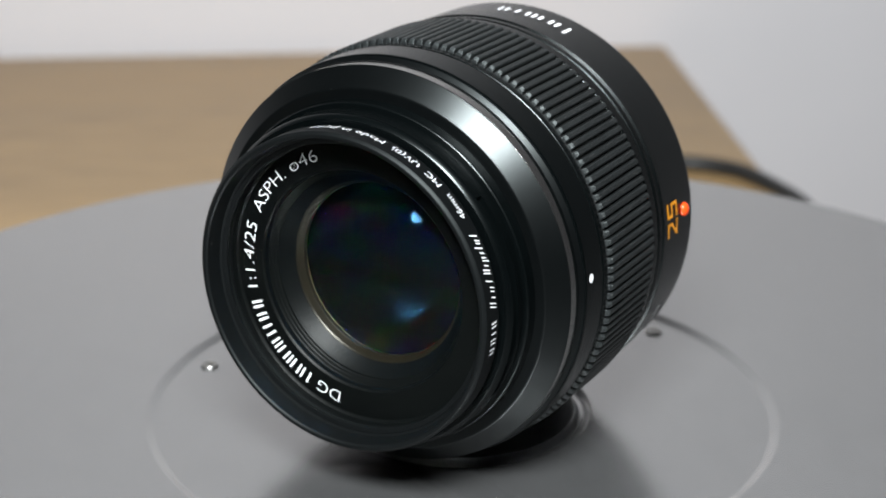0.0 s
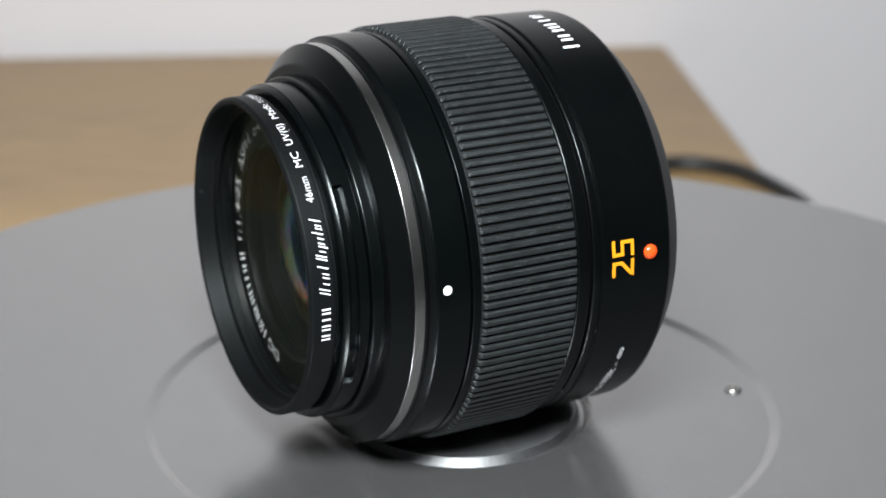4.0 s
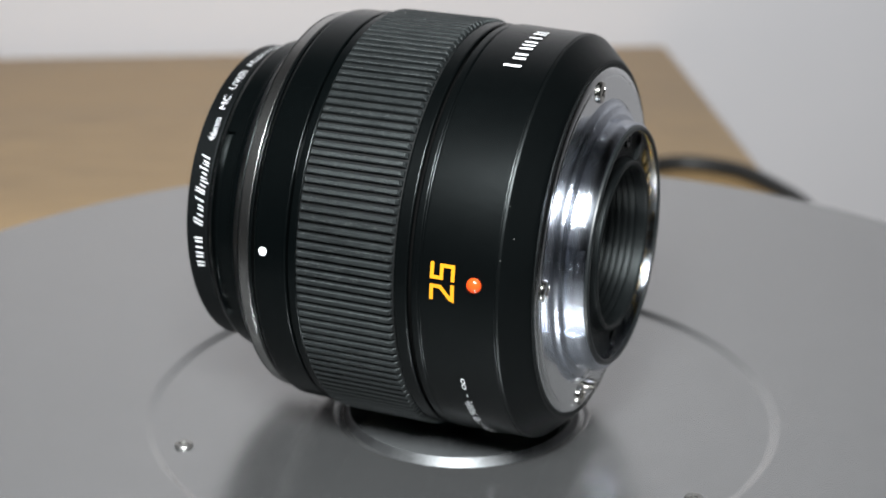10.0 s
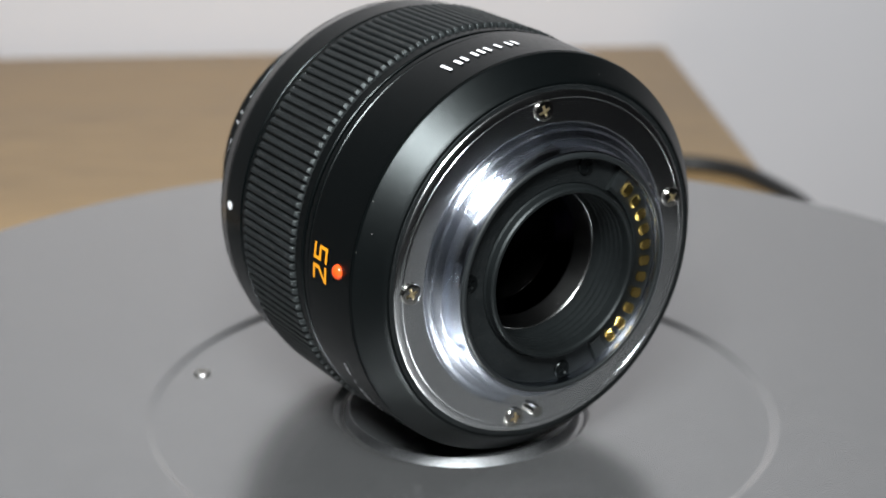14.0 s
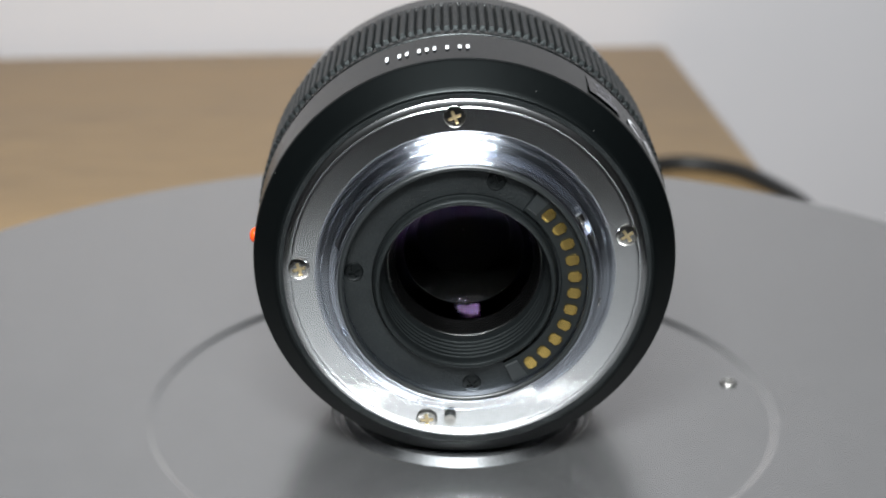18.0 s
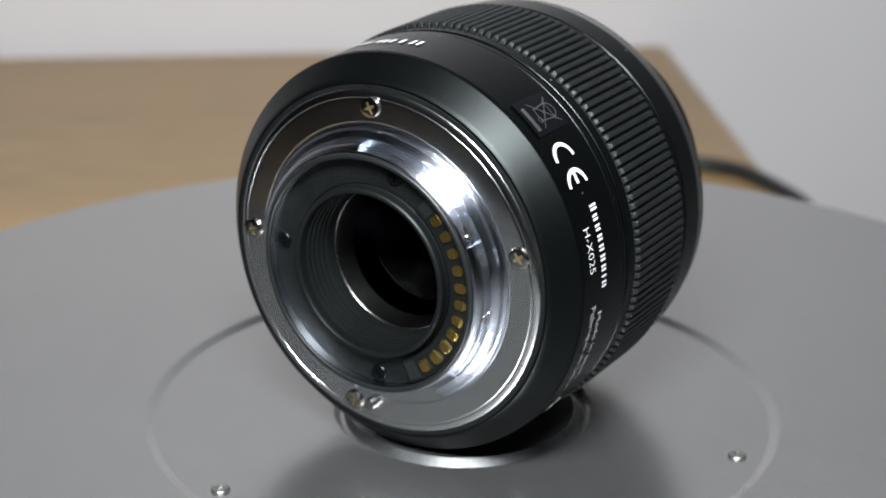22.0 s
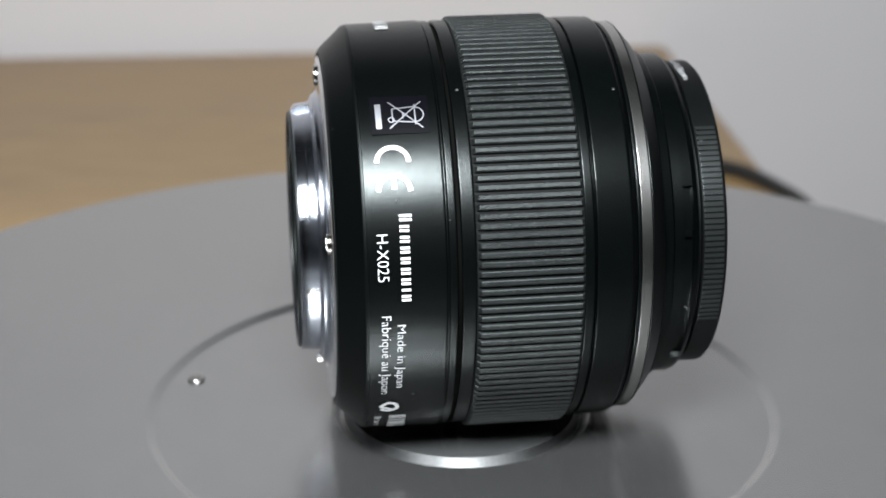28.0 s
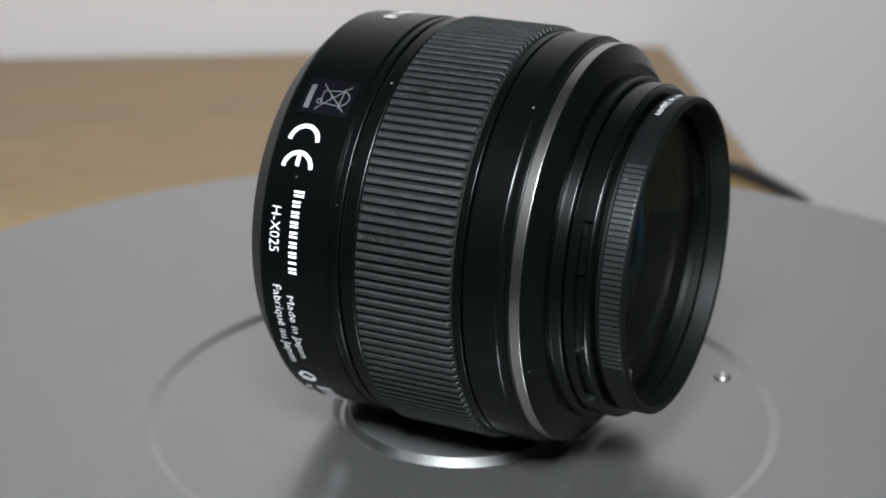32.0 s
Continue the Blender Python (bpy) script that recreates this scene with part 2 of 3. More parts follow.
def lens_element(s0, s1, r, bulge0, bulge1, n=96, steps=14):
    """A solid glass element of radius r between s0 (rear) and s1 (front), with domed faces."""
    bm = bmesh.new()

    def cap(s, bulge):
        rings = [[bm.verts.new(on_axis(s + bulge, 0, 0))]]
        for i in range(1, steps + 1):
            q = r * i / steps
            h = bulge * (1 - (q / r) ** 2)
            rings.append([bm.verts.new(on_axis(s + h, q, 360 * k / n)) for k in range(n)])
        for i in range(steps):
            a, c = rings[i], rings[i + 1]
            for k in range(n):
                k2 = (k + 1) % n
                if len(a) == 1:
                    bm.faces.new((a[0], c[k], c[k2]))
                else:
                    bm.faces.new((a[k], c[k], c[k2], a[k2]))
        return rings[-1]

    f, g = cap(s1, bulge1), cap(s0, bulge0)
    for k in range(n):
        bm.faces.new((f[k], g[k], g[(k + 1) % n], f[(k + 1) % n]))
    bmesh.ops.recalc_face_normals(bm, faces=bm.faces)
    return bm


def text_mesh(words, thin=0.0):
    cu = bpy.data.curves.new("inscription", "FONT")
    cu.body = words
    cu.resolution_u = 4
    cu.offset = thin
    ob = bpy.data.objects.new("inscription", cu)
    scene.collection.objects.link(ob)
    dg = bpy.context.evaluated_depsgraph_get()
    me = bpy.data.meshes.new_from_object(ob.evaluated_get(dg))
    bpy.data.objects.remove(ob)
    bm = bmesh.new()
    bm.from_mesh(me)
    bpy.data.meshes.remove(me)
    return bm


CAP = 0.729


def wrap_flat(bm, width, put, pieces=None):
    """Cut a flat mesh across x into short strips and lay it on a surface by put(x, y)."""
    k = pieces or max(4, int(width / 0.7))
    for i in range(1, k):
        bmesh.ops.bisect_plane(bm, geom=bm.verts[:] + bm.edges[:] + bm.faces[:], dist=1e-7,
                               plane_co=(width * i / k, 0, 0), plane_no=(1, 0, 0))
    for v in bm.verts:
        v.co = put(v.co.x, v.co.y)
    return bm


def fit_text(words, width, cap, thin=0.0):
    """The words as a flat mesh, width mm long from x = 0, capitals cap mm high."""
    bm = text_mesh(words, thin)
    x0, x1 = min(v.co.x for v in bm.verts), max(v.co.x for v in bm.verts)
    for v in bm.verts:
        v.co = Vector(((v.co.x - x0) / (x1 - x0) * width, v.co.y / CAP * cap, 0))
    return bm


def barrel_put(r, deg, s):
    return lambda x, y: on_axis(s + y, r, deg - math.degrees(x / r))


def barrel_text(words, r, deg0, deg1, s, cap, mat, parent, label, thin=-0.014):
    width = radians(deg0 - deg1) * r
    bm = wrap_flat(fit_text(words, width, cap, thin), width, barrel_put(r, deg0, s))
    return part("inscription", bm, mat, parent, label, 0)


def stem_bars(put, width, cap, stems, w, mat, parent, label, slant=0.0):
    """A word mark as plain upright bars: stems of (place along the word from 0 to 1, foot, head), heights in parts of cap."""
    for x, lo, hi in stems:
        a = x * (width - w)
        bm = bmesh.new()
        rows = []
        for k in range(3):
            y = cap * (lo + (hi - lo) * k / 2)
            rows.append([bm.verts.new(put(a + slant * y, y)), bm.verts.new(put(a + w + slant * y, y))])
        for p, q in zip(rows, rows[1:]):
            bm.faces.new((p[0], p[1], q[1], q[0]))
        part("mark_bar", bm, mat, parent, label, 0)


def even_stems(letters, tall=(), low=0.0, high=0.76):
    """Bars for a word: letters gives the bars of each letter; tall numbers the letters of full height."""
    pitch, x, out = 1.0, 0.0, []
    for i, k in enumerate(letters):
        for j in range(k):
            out.append((x, low, 1.0 if i in tall else high))
            x += 0.62 if j < k - 1 else pitch
    end = out[-1][0]
    return [(a / end, lo, hi) for a, lo, hi in out]


def mitred(paths, w, put):
    """Bands of half width w along broken lines, with square corners, laid on a surface by put(x, y)."""
    bm = bmesh.new()
    for path in paths:
        pts = [Vector(p) for p in path]
        first, last = (pts[1] - pts[0]).normalized(), (pts[-1] - pts[-2]).normalized()
        pts[0], pts[-1] = pts[0] - first * w, pts[-1] + last * w
        prev = None
        for i, p in enumerate(pts):
            d0 = (p - pts[i - 1]).normalized() if i else first
            d1 = (pts[i + 1] - p).normalized() if i < len(pts) - 1 else last
            n0, n1 = Vector((-d0.y, d0.x)), Vector((-d1.y, d1.x))
            m = (n0 + n1) / max(0.4, 1 + n0.dot(n1))
            pair = (bm.verts.new(put(*(p + m * w))), bm.verts.new(put(*(p - m * w))))
            if prev:
                bm.faces.new((prev[0], prev[1], pair[1], pair[0]))
            prev = pair
    return bm


def flat_strokes(strokes, r, deg, s, mat, parent, name, label, rad=0.12):
    """A sign of straight and bent strokes laid on the barrel: each a list of (x, y) mm, drawn as a band."""
    bm = bmesh.new()
    for st in strokes:
        w = rad
        pts = [Vector((*q, 0)) for q in st]
        prev = None
        for i, q in enumerate(pts):
            d = (pts[min(i + 1, len(pts) - 1)] - pts[max(i - 1, 0)]).normalized()
            nrm = Vector((-d.y, d.x, 0)) * w
            pair = (bm.verts.new(q + nrm), bm.verts.new(q - nrm))
            if prev:
                bm.faces.new((prev[0], prev[1], pair[1], pair[0]))
            prev = pair
    put = barrel_put(r, deg, s)
    for v in bm.verts:
        v.co = put(v.co.x, v.co.y)
    return part(name, bm, mat, parent, label, 0)


def arc(cx, cy, r, a0, a1, n=18):
    return [(cx + r * math.cos(radians(a0 + (a1 - a0) * i / n)), cy + r * math.sin(radians(a0 + (a1 - a0) * i / n))) for i in range(n + 1)]


def line(x0, y0, x1, y1, n=5):
    return [(x0 + (x1 - x0) * i / n, y0 + (y1 - y0) * i / n) for i in range(n + 1)]


def cross_screw(name, centre, normal, up, r, h, mat, parent, label="", slot=None):
    """A pan-head cross screw, its slot cut as a recess."""
    bm = bmesh.new()
    z = normal.normalized()
    x = up.cross(z).normalized()
    y = z.cross(x)
    n = 24

    def at(px, py, pz):
        return centre + x * px + y * py + z * pz

    rings = []
    for q, k in ((1.0, 0.0), (1.0, 0.62), (0.94, 0.9), (0.82, 1.0)):
        rings.append([bm.verts.new(at(r * q * math.cos(2 * math.pi * i / n), r * q * math.sin(2 * math.pi * i / n), h * k)) for i in range(n)])
    for a, c in zip(rings, rings[1:]):
        for i in range(n):
            bm.faces.new((a[i], a[(i + 1) % n], c[(i + 1) % n], c[i]))
    w, e = 0.15 * r, 0.62 * r
    cross = [(e, -w), (e, w), (w, w), (w, e), (-w, e), (-w, w), (-e, w), (-e, -w), (-w, -w), (-w, -e), (w, -e), (w, -w)]
    top = [bm.verts.new(at(px, py, h)) for px, py in cross]
    low = [bm.verts.new(at(px * 0.85, py * 0.85, h * 0.3)) for px, py in cross]
    for i in range(12):
        j = (i + 1) % 12
        bm.faces.new((top[i], top[j], low[j], low[i]))
    floor = bm.faces.new(low)
    floor.material_index = int(slot is not None)
    rim = rings[-1]
    edges = [bm.edges.get((rim[i], rim[(i + 1) % n])) for i in range(n)] + [bm.edges.get((top[i], top[(i + 1) % 12])) for i in range(12)]
    bmesh.ops.triangle_fill(bm, edges=edges, use_beauty=True, normal=z)
    bmesh.ops.recalc_face_normals(bm, faces=bm.faces)
    ob = part(name, bm, mat, parent, label, 30)
    if slot:
        ob.data.materials.append(slot)
    return ob


def box_bm(x0, y0, z0, x1, y1, z1, bev=0.0):
    bm = bmesh.new()
    bmesh.ops.create_cube(bm, size=1)
    for v in bm.verts:
        v.co = Vector((x0 + (v.co.x + 0.5) * (x1 - x0), y0 + (v.co.y + 0.5) * (y1 - y0), z0 + (v.co.z + 0.5) * (z1 - z0)))
    if bev:
        bmesh.ops.bevel(bm, geom=bm.edges[:], offset=bev, segments=3, affect="EDGES", profile=0.5)
    return bm


def upright(s, r, deg):
    """Turned forms standing on the turntable's axis: s is the height in mm."""
    a = radians(deg)
    return Vector((r * math.cos(a), r * math.sin(a), s)) * MM


# ================= the room =================
DESK_Z = -0.040
TURN = radians(4.6)
FAR = Vector((0.081, 0.387, 0))      # back corner of the table, against the wall
ALONG = Vector((math.cos(TURN), math.sin(TURN), 0))
BACK = Vector((-math.sin(TURN), math.cos(TURN), 0))
DESK = Matrix.Translation(FAR) @ Matrix(((ALONG.x, BACK.x, 0, 0), (ALONG.y, BACK.y, 0, 0), (0, 0, 1, 0), (0, 0, 0, 1)))


def slab(name, lo, hi, mat, kind="structure", bev=0.0, label=""):
    ob = mesh_object(name, box_bm(*lo, *hi, bev), mat, None, "", 30 if bev else 0)
    ob.matrix_world = DESK
    if kind:
        tagged(ob, label, kind=kind)
    return ob


slab("wall_north", (-2.2, 0.008, -0.78), (1.6, 0.108, 1.70), WALL)
slab("wall_south", (-2.2, -2.6, -0.78), (1.6, -2.5, 1.70), ROOM)
slab("wall_west", (-2.3, -2.6, -0.78), (-2.2, 0.108, 1.70), ROOM)
slab("wall_east", (1.6, -2.6, -0.78), (1.7, 0.108, 1.70), ROOM)
slab("floor", (-2.3, -2.6, -0.88), (1.7, 0.108, -0.78), FLOOR)
slab("ceiling", (-2.3, -2.6, 1.70), (1.7, 0.108, 1.80), ROOM)


def make_desk():
    root = new("side_table")
    root.matrix_world = DESK @ Matrix.Translation((0, 0, -0.78))
    up = -(-0.78)
    part("tabletop", box_bm(-0.335, -0.462, DESK_Z - 0.025 + up, 0, 0, DESK_Z + up, 0.0015), WOOD, root)
    for x0 in (-0.32, -0.04):
        part("side_panel", box_bm(x0, -0.44, 0, x0 + 0.025, -0.02, DESK_Z - 0.025 + up, 0.001), WOOD, root)
    tagged(root, "small oak-laminate table standing against the white wall", "table")


make_desk()

# ================= turntable =================


def make_turntable():
    base = new("turntable")
    base.location = (0, 0, DESK_Z)
    bm = lathe([(0, 0.4), (0, 92), (22, 92), (28, 88), (28, 0.4)], 1.2, 96, upright)
    part("housing", bm, BASE_BLACK, base)
    for k in range(4):
        d = 45 + 90 * k
        foot = lathe([(0.05, 0.1), (0.05, 7), (1.6, 7), (1.6, 0.1)], 0.3, 24, upright)
        for v in foot.verts:
            v.co += Vector((0.078 * math.cos(radians(d)), 0.078 * math.sin(radians(d)), -0.0016))
        part("rubber_foot", foot, RUBBER, base)
    bm = lathe([(28, 0.2), (28, 9), (31.8, 9), (31.8, 0.2)], 0.3, 48, upright)
    part("spindle", bm, STEEL, base)
    base.location.z += 0.0016
    tagged(base, "motorised turntable with a round grey plate on a black base", "turntable")

    step = [(0, 49.6), (0.04, 49.8), (0.1, 49.92), (0.7, 51.08), (0.76, 51.2), (0.8, 51.4)]
    prof = [(-6.5, 2.0), (-6.5, 122.8), (-5.7, 123.7), (-0.1, 123.7), (0.5, 123.45), (0.8, 122.8)] + step[::-1] + [(0, 21.2), (-0.06, 21.0), (-1.05, 20.0), (-1.05, 2.0)]
    top = part("plate", lathe(prof, 0, 256, upright), PLATE, base, "round grey plate with a raised middle")
    part("hub", lathe([(-1.3, 0.05), (-1.3, 19.3), (-1.0, 19.2), (HUB_Z - 0.08, 18.5), (HUB_Z - 0.03, 18.4), (HUB_Z - 0.03, 0.05)], 0.0, 192, upright), HUB_TOP, top, "low grey hub")
    part("bevel", lathe([(-1.02, 19.0), (-1.02, 19.25), (HUB_Z - 0.07, 18.55), (HUB_Z - 0.1, 18.3)], 0.0, 192, upright), HUB_STEEL, top, "bright steel bevel")
    for k in range(3):
        d = 8.4 + 120 * k
        c = upright(0, 45.85, d)
        cross_screw("screw", c, Vector((0, 0, 1)), Vector((1, 0.3 * k, 0)), 1.45 * MM, 0.45 * MM, SCREW, top, "small steel countersunk screw")
    return top


turntable_plate = make_turntable()

# ================= the optic =================


def make_lens():
    root = new("camera_lens")
    # -- front barrel and its rings
    part("front_barrel", lathe([(15.02, 26), (15.02, 31.1), (15.15, 31.3), (20.05, 31.2), (20.3, 31.1), (20.3, 26)], 0.08), BLACK_SATIN, root)
    part("front_bevel", lathe([(20.3, 26), (20.3, 30.95), (21.05, 30.2), (21.1, 30.1), (21.1, 26)], 0.04), BLACK_GLOSS, root)
    part("trim_lip", lathe([(21.1, 26), (21.1, 30.4), (21.2, 30.48), (21.66, 30.48), (21.68, 26)], 0.04), BLACK, root)
    part("silver_ring", lathe([(21.7, 27), (21.7, 30.34), (21.76, 30.38), (23.22, 30.35), (23.28, 30.31), (23.28, 27)], 0.02), SILVER, root, "satin silver trim ring")
    part("front_cone", lathe([(23.3, 24), (23.3, 30.34), (23.42, 30.4), (25.68, 27.65), (25.75, 27.4), (25.75, 24)], 0.06), BLACK_GLOSS, root)
    part("step_ring", lathe([(25.75, 22.5), (25.75, 26.05), (27.4, 25.9), (27.58, 25.72), (27.6, 22.5)], 0.06), BLACK_SATIN, root)
    slots = ((209.8, 139.7), (28.4, -41.7))

    def slot(s, r, d):
        if 29.21 < s < 30.61 and r > 24:
            for hi, lo in slots:
                if lo <= d <= hi or lo <= d - 360 <= hi or lo <= d + 360 <= hi:
                    return r - 0.8
        return r

    prof = [(27.6, 22.4), (27.6, 24.9), (27.74, 25.18), (29.2, 25.2), (29.22, 25.2), (30.6, 25.2), (30.62, 25.2), (30.66, 24.95), (30.72, 25.1), (31.15, 24.95), (31.5, 24.55), (31.5, 22.4)]
    part("hood_mount", lathe(prof, 0, 720, bend=slot), BLACK_SATIN, root)
    for d in (-163.8, 12.5):
        tab = lathe([(29.3, 23.8), (29.3, 25.0), (30.45, 25.0), (30.45, 23.8)], 0.08, 4, start=d - 1.1, end=d + 1.1)
        part("hood_stop", tab, BLACK, root)
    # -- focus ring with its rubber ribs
    ring = part("focus_ring", lathe([(-2.1, 27), (-2.1, 31.2), (-1.9, 31.25), (13.2, 31.25), (13.38, 31.2), (13.38, 27)], 0.1), VALLEY_SHADE, root, "black rubber focus ring")
    count = 147
    bm = bmesh.new()
    w0, w1, w2 = 0.48, 0.42, 0.26
    sec = [(-w0, 31.1), (-w0, 31.6), (-w1, 31.82), (-w2, 31.95), (w2, 31.95), (w1, 31.82), (w0, 31.6), (w0, 31.1)]
    rows = []
    for s, k in ((-2.0, 0.0), (-1.9, 0.55), (-1.55, 1.0), (12.85, 1.0), (13.2, 0.55), (13.3, 0.0)):
        rows.append([bm.verts.new(Vector((31.1 + (r - 31.1) * k, x, s)) * MM) for x, r in sec])
    for a, c in zip(rows, rows[1:]):
        for j in range(len(sec) - 1):
            bm.faces.new((a[j], a[j + 1], c[j + 1], c[j]))
    bmesh.ops.recalc_face_normals(bm, faces=bm.faces)
    rib_me = bpy.data.meshes.new("rib")
    bm.to_mesh(rib_me)
    bm.free()
    rib_me.materials.append(RUBBER)
    for k in range(count):
        a = radians(138.77 + 360 * k / count)
        ob = new("rib", rib_me)
        ob.parent = ring
        ex = E1 * math.cos(a) + E2 * math.sin(a)
        ey = -E1 * math.sin(a) + E2 * math.cos(a)
        o = (ORIGIN - BASE) * MM
        ob.matrix_basis = Matrix(((ex.x, ey.x, AXIS.x, o.x), (ex.y, ey.y, AXIS.y, o.y), (ex.z, ey.z, AXIS.z, o.z), (0, 0, 0, 1)))
    part("retaining_ring", lathe([(13.38, 27), (13.38, 31.15), (13.5, 31.25), (14.6, 31.27), (14.72, 31.1), (14.76, 30.4), (15.02, 30.4), (15.02, 27)], 0.05), BLACK_SATIN, root)
    # -- rear barrel
    part("collar", lathe([(-4.25, 27), (-4.25, 31.2), (-4.1, 31.4), (-2.3, 31.4), (-2.1, 31.2), (-2.1, 27)], 0.08), BLACK, root)
    part("seam", lathe([(-4.75, 26.5), (-4.75, 30.7), (-4.25, 30.7), (-4.25, 26.5)], 0), VOID, root)
    barrel = part("rear_barrel", lathe([(-4.75, 26.4), (-4.75, 31.15), (-4.95, 31.35), (-5.9, 31.35), (-6.1, 31.1), (-6.3, 31.1), (-6.45, 31.52), (-17.45, 31.24),
                                        (-17.45, 26.4)], 0.06), BLACK, root)
    part("rear_chamfer", lathe([(-17.45, 26.4), (-17.45, 31.2), (-17.9, 31.1), (-21.15, 28.1), (-21.6, 27.6), (-21.6, 26.4)], 0.08), CHAMFER, root)
    R = 31.52
    two = [[(0, 3.4), (1.75, 3.4), (1.75, 2.1), (0.1, 0.55), (0, 0.25), (1.95, 0.25)]]
    five = [[(2.0, 3.4), (0.1, 3.4), (0.1, 1.95), (1.9, 1.95), (1.9, 0.25), (0, 0.25)]]
    digits = two + [[(x + 2.95, y) for x, y in five[0]]]
    part("inscription", mitred(digits, 0.27, lambda x, y: on_axis(-11.45 + y, R, 178.9 - math.degrees(x / R))), YELLOW_INK, barrel, "yellow focal length figure", 0)
    stem_bars(barrel_put(R, 111.5, -13.3), radians(22.6) * R, 2.7, [(0.0, 0, 1)] + [(0.16 + 0.84 * x, lo, hi) for x, lo, hi in even_stems((2, 3, 1, 2), (), 0, 0.74)], 0.5, WHITE_INK, barrel, "white word mark")
    barrel_text("0.3m / 0.98ft - \u221e", R, 240.0, 203.3, -12.4, 1.25, WHITE_INK, barrel, "white distance marking", -0.006)
    stem_bars(barrel_put(R, 22.9, -12.85), radians(22.5) * R, 1.75, even_stems((2, 2, 2, 2, 2, 2, 2, 1, 2), (0,)), 0.36, WHITE_INK, barrel, "white word mark")
    barrel_text("H-X025", R, 18.0, 5.9, -16.1, 1.68, WHITE_INK, barrel, "white type number", -0.011)
    barrel_text("Made in Japan", R, -6.3, -28.1, -13.5, 1.3, WHITE_INK, barrel, "white lettering", -0.011)
    barrel_text("Fabriqu\u00e9 au Japon", R, -3.6, -30.6, -15.7, 1.45, WHITE_INK, barrel, "white lettering", -0.011)
    sticker = bmesh.new()
    width = radians(11.3) * R
    sticker.faces.new([sticker.verts.new((x, y, 0)) for x, y in ((0, 0), (width, 0), (width, 8.2), (0, 8.2))])
    wrap_flat(sticker, width, barrel_put(R + 0.02, 55.4, -15.85))
    part("label", sticker, LABEL, barrel, "glossy black disposal label", 0)
    flat_strokes([line(1.3, 0.35 + 0.75, 5.4, 1.1)], R + 0.05, 55.4, -15.85, SILVER_INK, barrel, "bar_sign", "silver bar", 0.42)
    bx, by = 3.2, 4.9
    flat_strokes([line(bx - 2.2, by - 2.3, bx + 2.2, by + 2.4), line(bx + 2.2, by - 2.3, bx - 2.2, by + 2.4),
                  line(bx - 1.0, by - 1.8, bx - 1.3, by + 1.3), line(bx + 1.0, by - 1.8, bx + 1.3, by + 1.3), line(bx - 1.0, by - 1.8, bx + 1.0, by - 1.8),
                  line(bx - 1.7, by + 1.4, bx + 1.7, by + 1.4), arc(bx, by + 1.4, 1.2, 0, 180), arc(bx + 0.8, by - 2.0, 0.4, 0, 360), line(bx - 0.4, by - 0.3, bx + 0.6, by - 0.3)],
                 R + 0.06, 55.4, -15.85, SILVER_INK, barrel, "bin_sign", "thin silver outline", 0.09)
    flat_strokes([arc(2.85, 0, 2.25, 90, 270)], R, 41.5, -13.25, WHITE_INK, barrel, "conformity_sign", "white curved stroke", 0.33)
    flat_strokes([arc(2.85, 0, 2.25, 90, 270), line(0.6, 0, 2.6, 0)], R, 34.0, -13.25, WHITE_INK, barrel, "conformity_sign", "white curved stroke", 0.33)
    flat_strokes([arc(1.7, 0, 1.25, -60, 200, 22), line(0.6, -0.4, 1.6, -1.3), line(1.6, -1.3, 2.7, 0.9)], R, -34.8, -14.4, WHITE_INK, barrel, "tick_sign", "white tick mark", 0.3)
    stem_bars(barrel_put(R, -44.5, -16.3), radians(7.5) * R, 1.0, even_stems((2, 1, 2, 1), (0,)), 0.28, WHITE_INK, barrel, "small white mark")
    stem_bars(barrel_put(R, -44.0, -14.2), radians(12.0) * R, 2.6, even_stems((2, 1, 2, 2), (0, 1, 2, 3)), 0.45, WHITE_INK, barrel, "small white mark")
    # -- index dots
    dot = bmesh.new()
    bmesh.ops.create_uvsphere(dot, u_segments=32, v_segments=16, radius=1.12 * MM)
    ex = (E1 * math.cos(radians(174.1)) + E2 * math.sin(radians(174.1))).normalized()
    for v in dot.verts:
        h = v.co.dot(ex)
        v.co -= ex * h * 0.3
        v.co += on_axis(-14.35, 31.35, 174.1)
    part("mount_index_dot", dot, RED_DOT, root, "raised glossy red dot")
    dot = bmesh.new()
    bmesh.ops.create_circle(dot, cap_ends=True, segments=32, radius=0.68)
    for v in dot.verts:
        v.co = on_axis(18.72 + v.co.y, 31.29, 174.35 - math.degrees(v.co.x / 31.3))
    part("focus_index_dot", dot, WHITE_INK, root, "white painted dot", 0)
    # -- filter
    filt = part("uv_filter", lathe([(31.5, 21.6), (31.5, 22.9), (32.22, 22.9), (32.26, 23.7), (32.38, 23.85), (35.65, 23.85), (36.05, 23.45), (36.05, 23.0), (35.8, 22.75), (33.25, 22.5), (33.15, 22.15), (32.3, 22.1), (32.2, 21.9), (32.0, 21.9),
                                    (31.9, 21.6)], 0.04), FILTER, root, "screw-in black filter ring")
    part("filter_glass", lathe([(32.3, 0.02), (32.3, 22.05), (32.7, 22.05), (32.7, 0.02)], 0, 128), PANE, filt, "clear coated pane").visible_shadow = False
    part("filter_retainer", lathe([(32.72, 21.4), (32.72, 22.12), (33.15, 22.12), (33.0, 21.4)], 0.03, 128), FILTER, filt)
    n_kn = 37
    for k in range(n_kn):
        d = 50.4 - 72.7 * k / (n_kn - 1)
        bm = lathe([(32.5, 23.7), (32.5, 24.05), (35.5, 24.05), (35.5, 23.7)], 0.06, 2, start=d - 0.68, end=d + 0.68)
        part("knurl", bm, KNURL, filt)
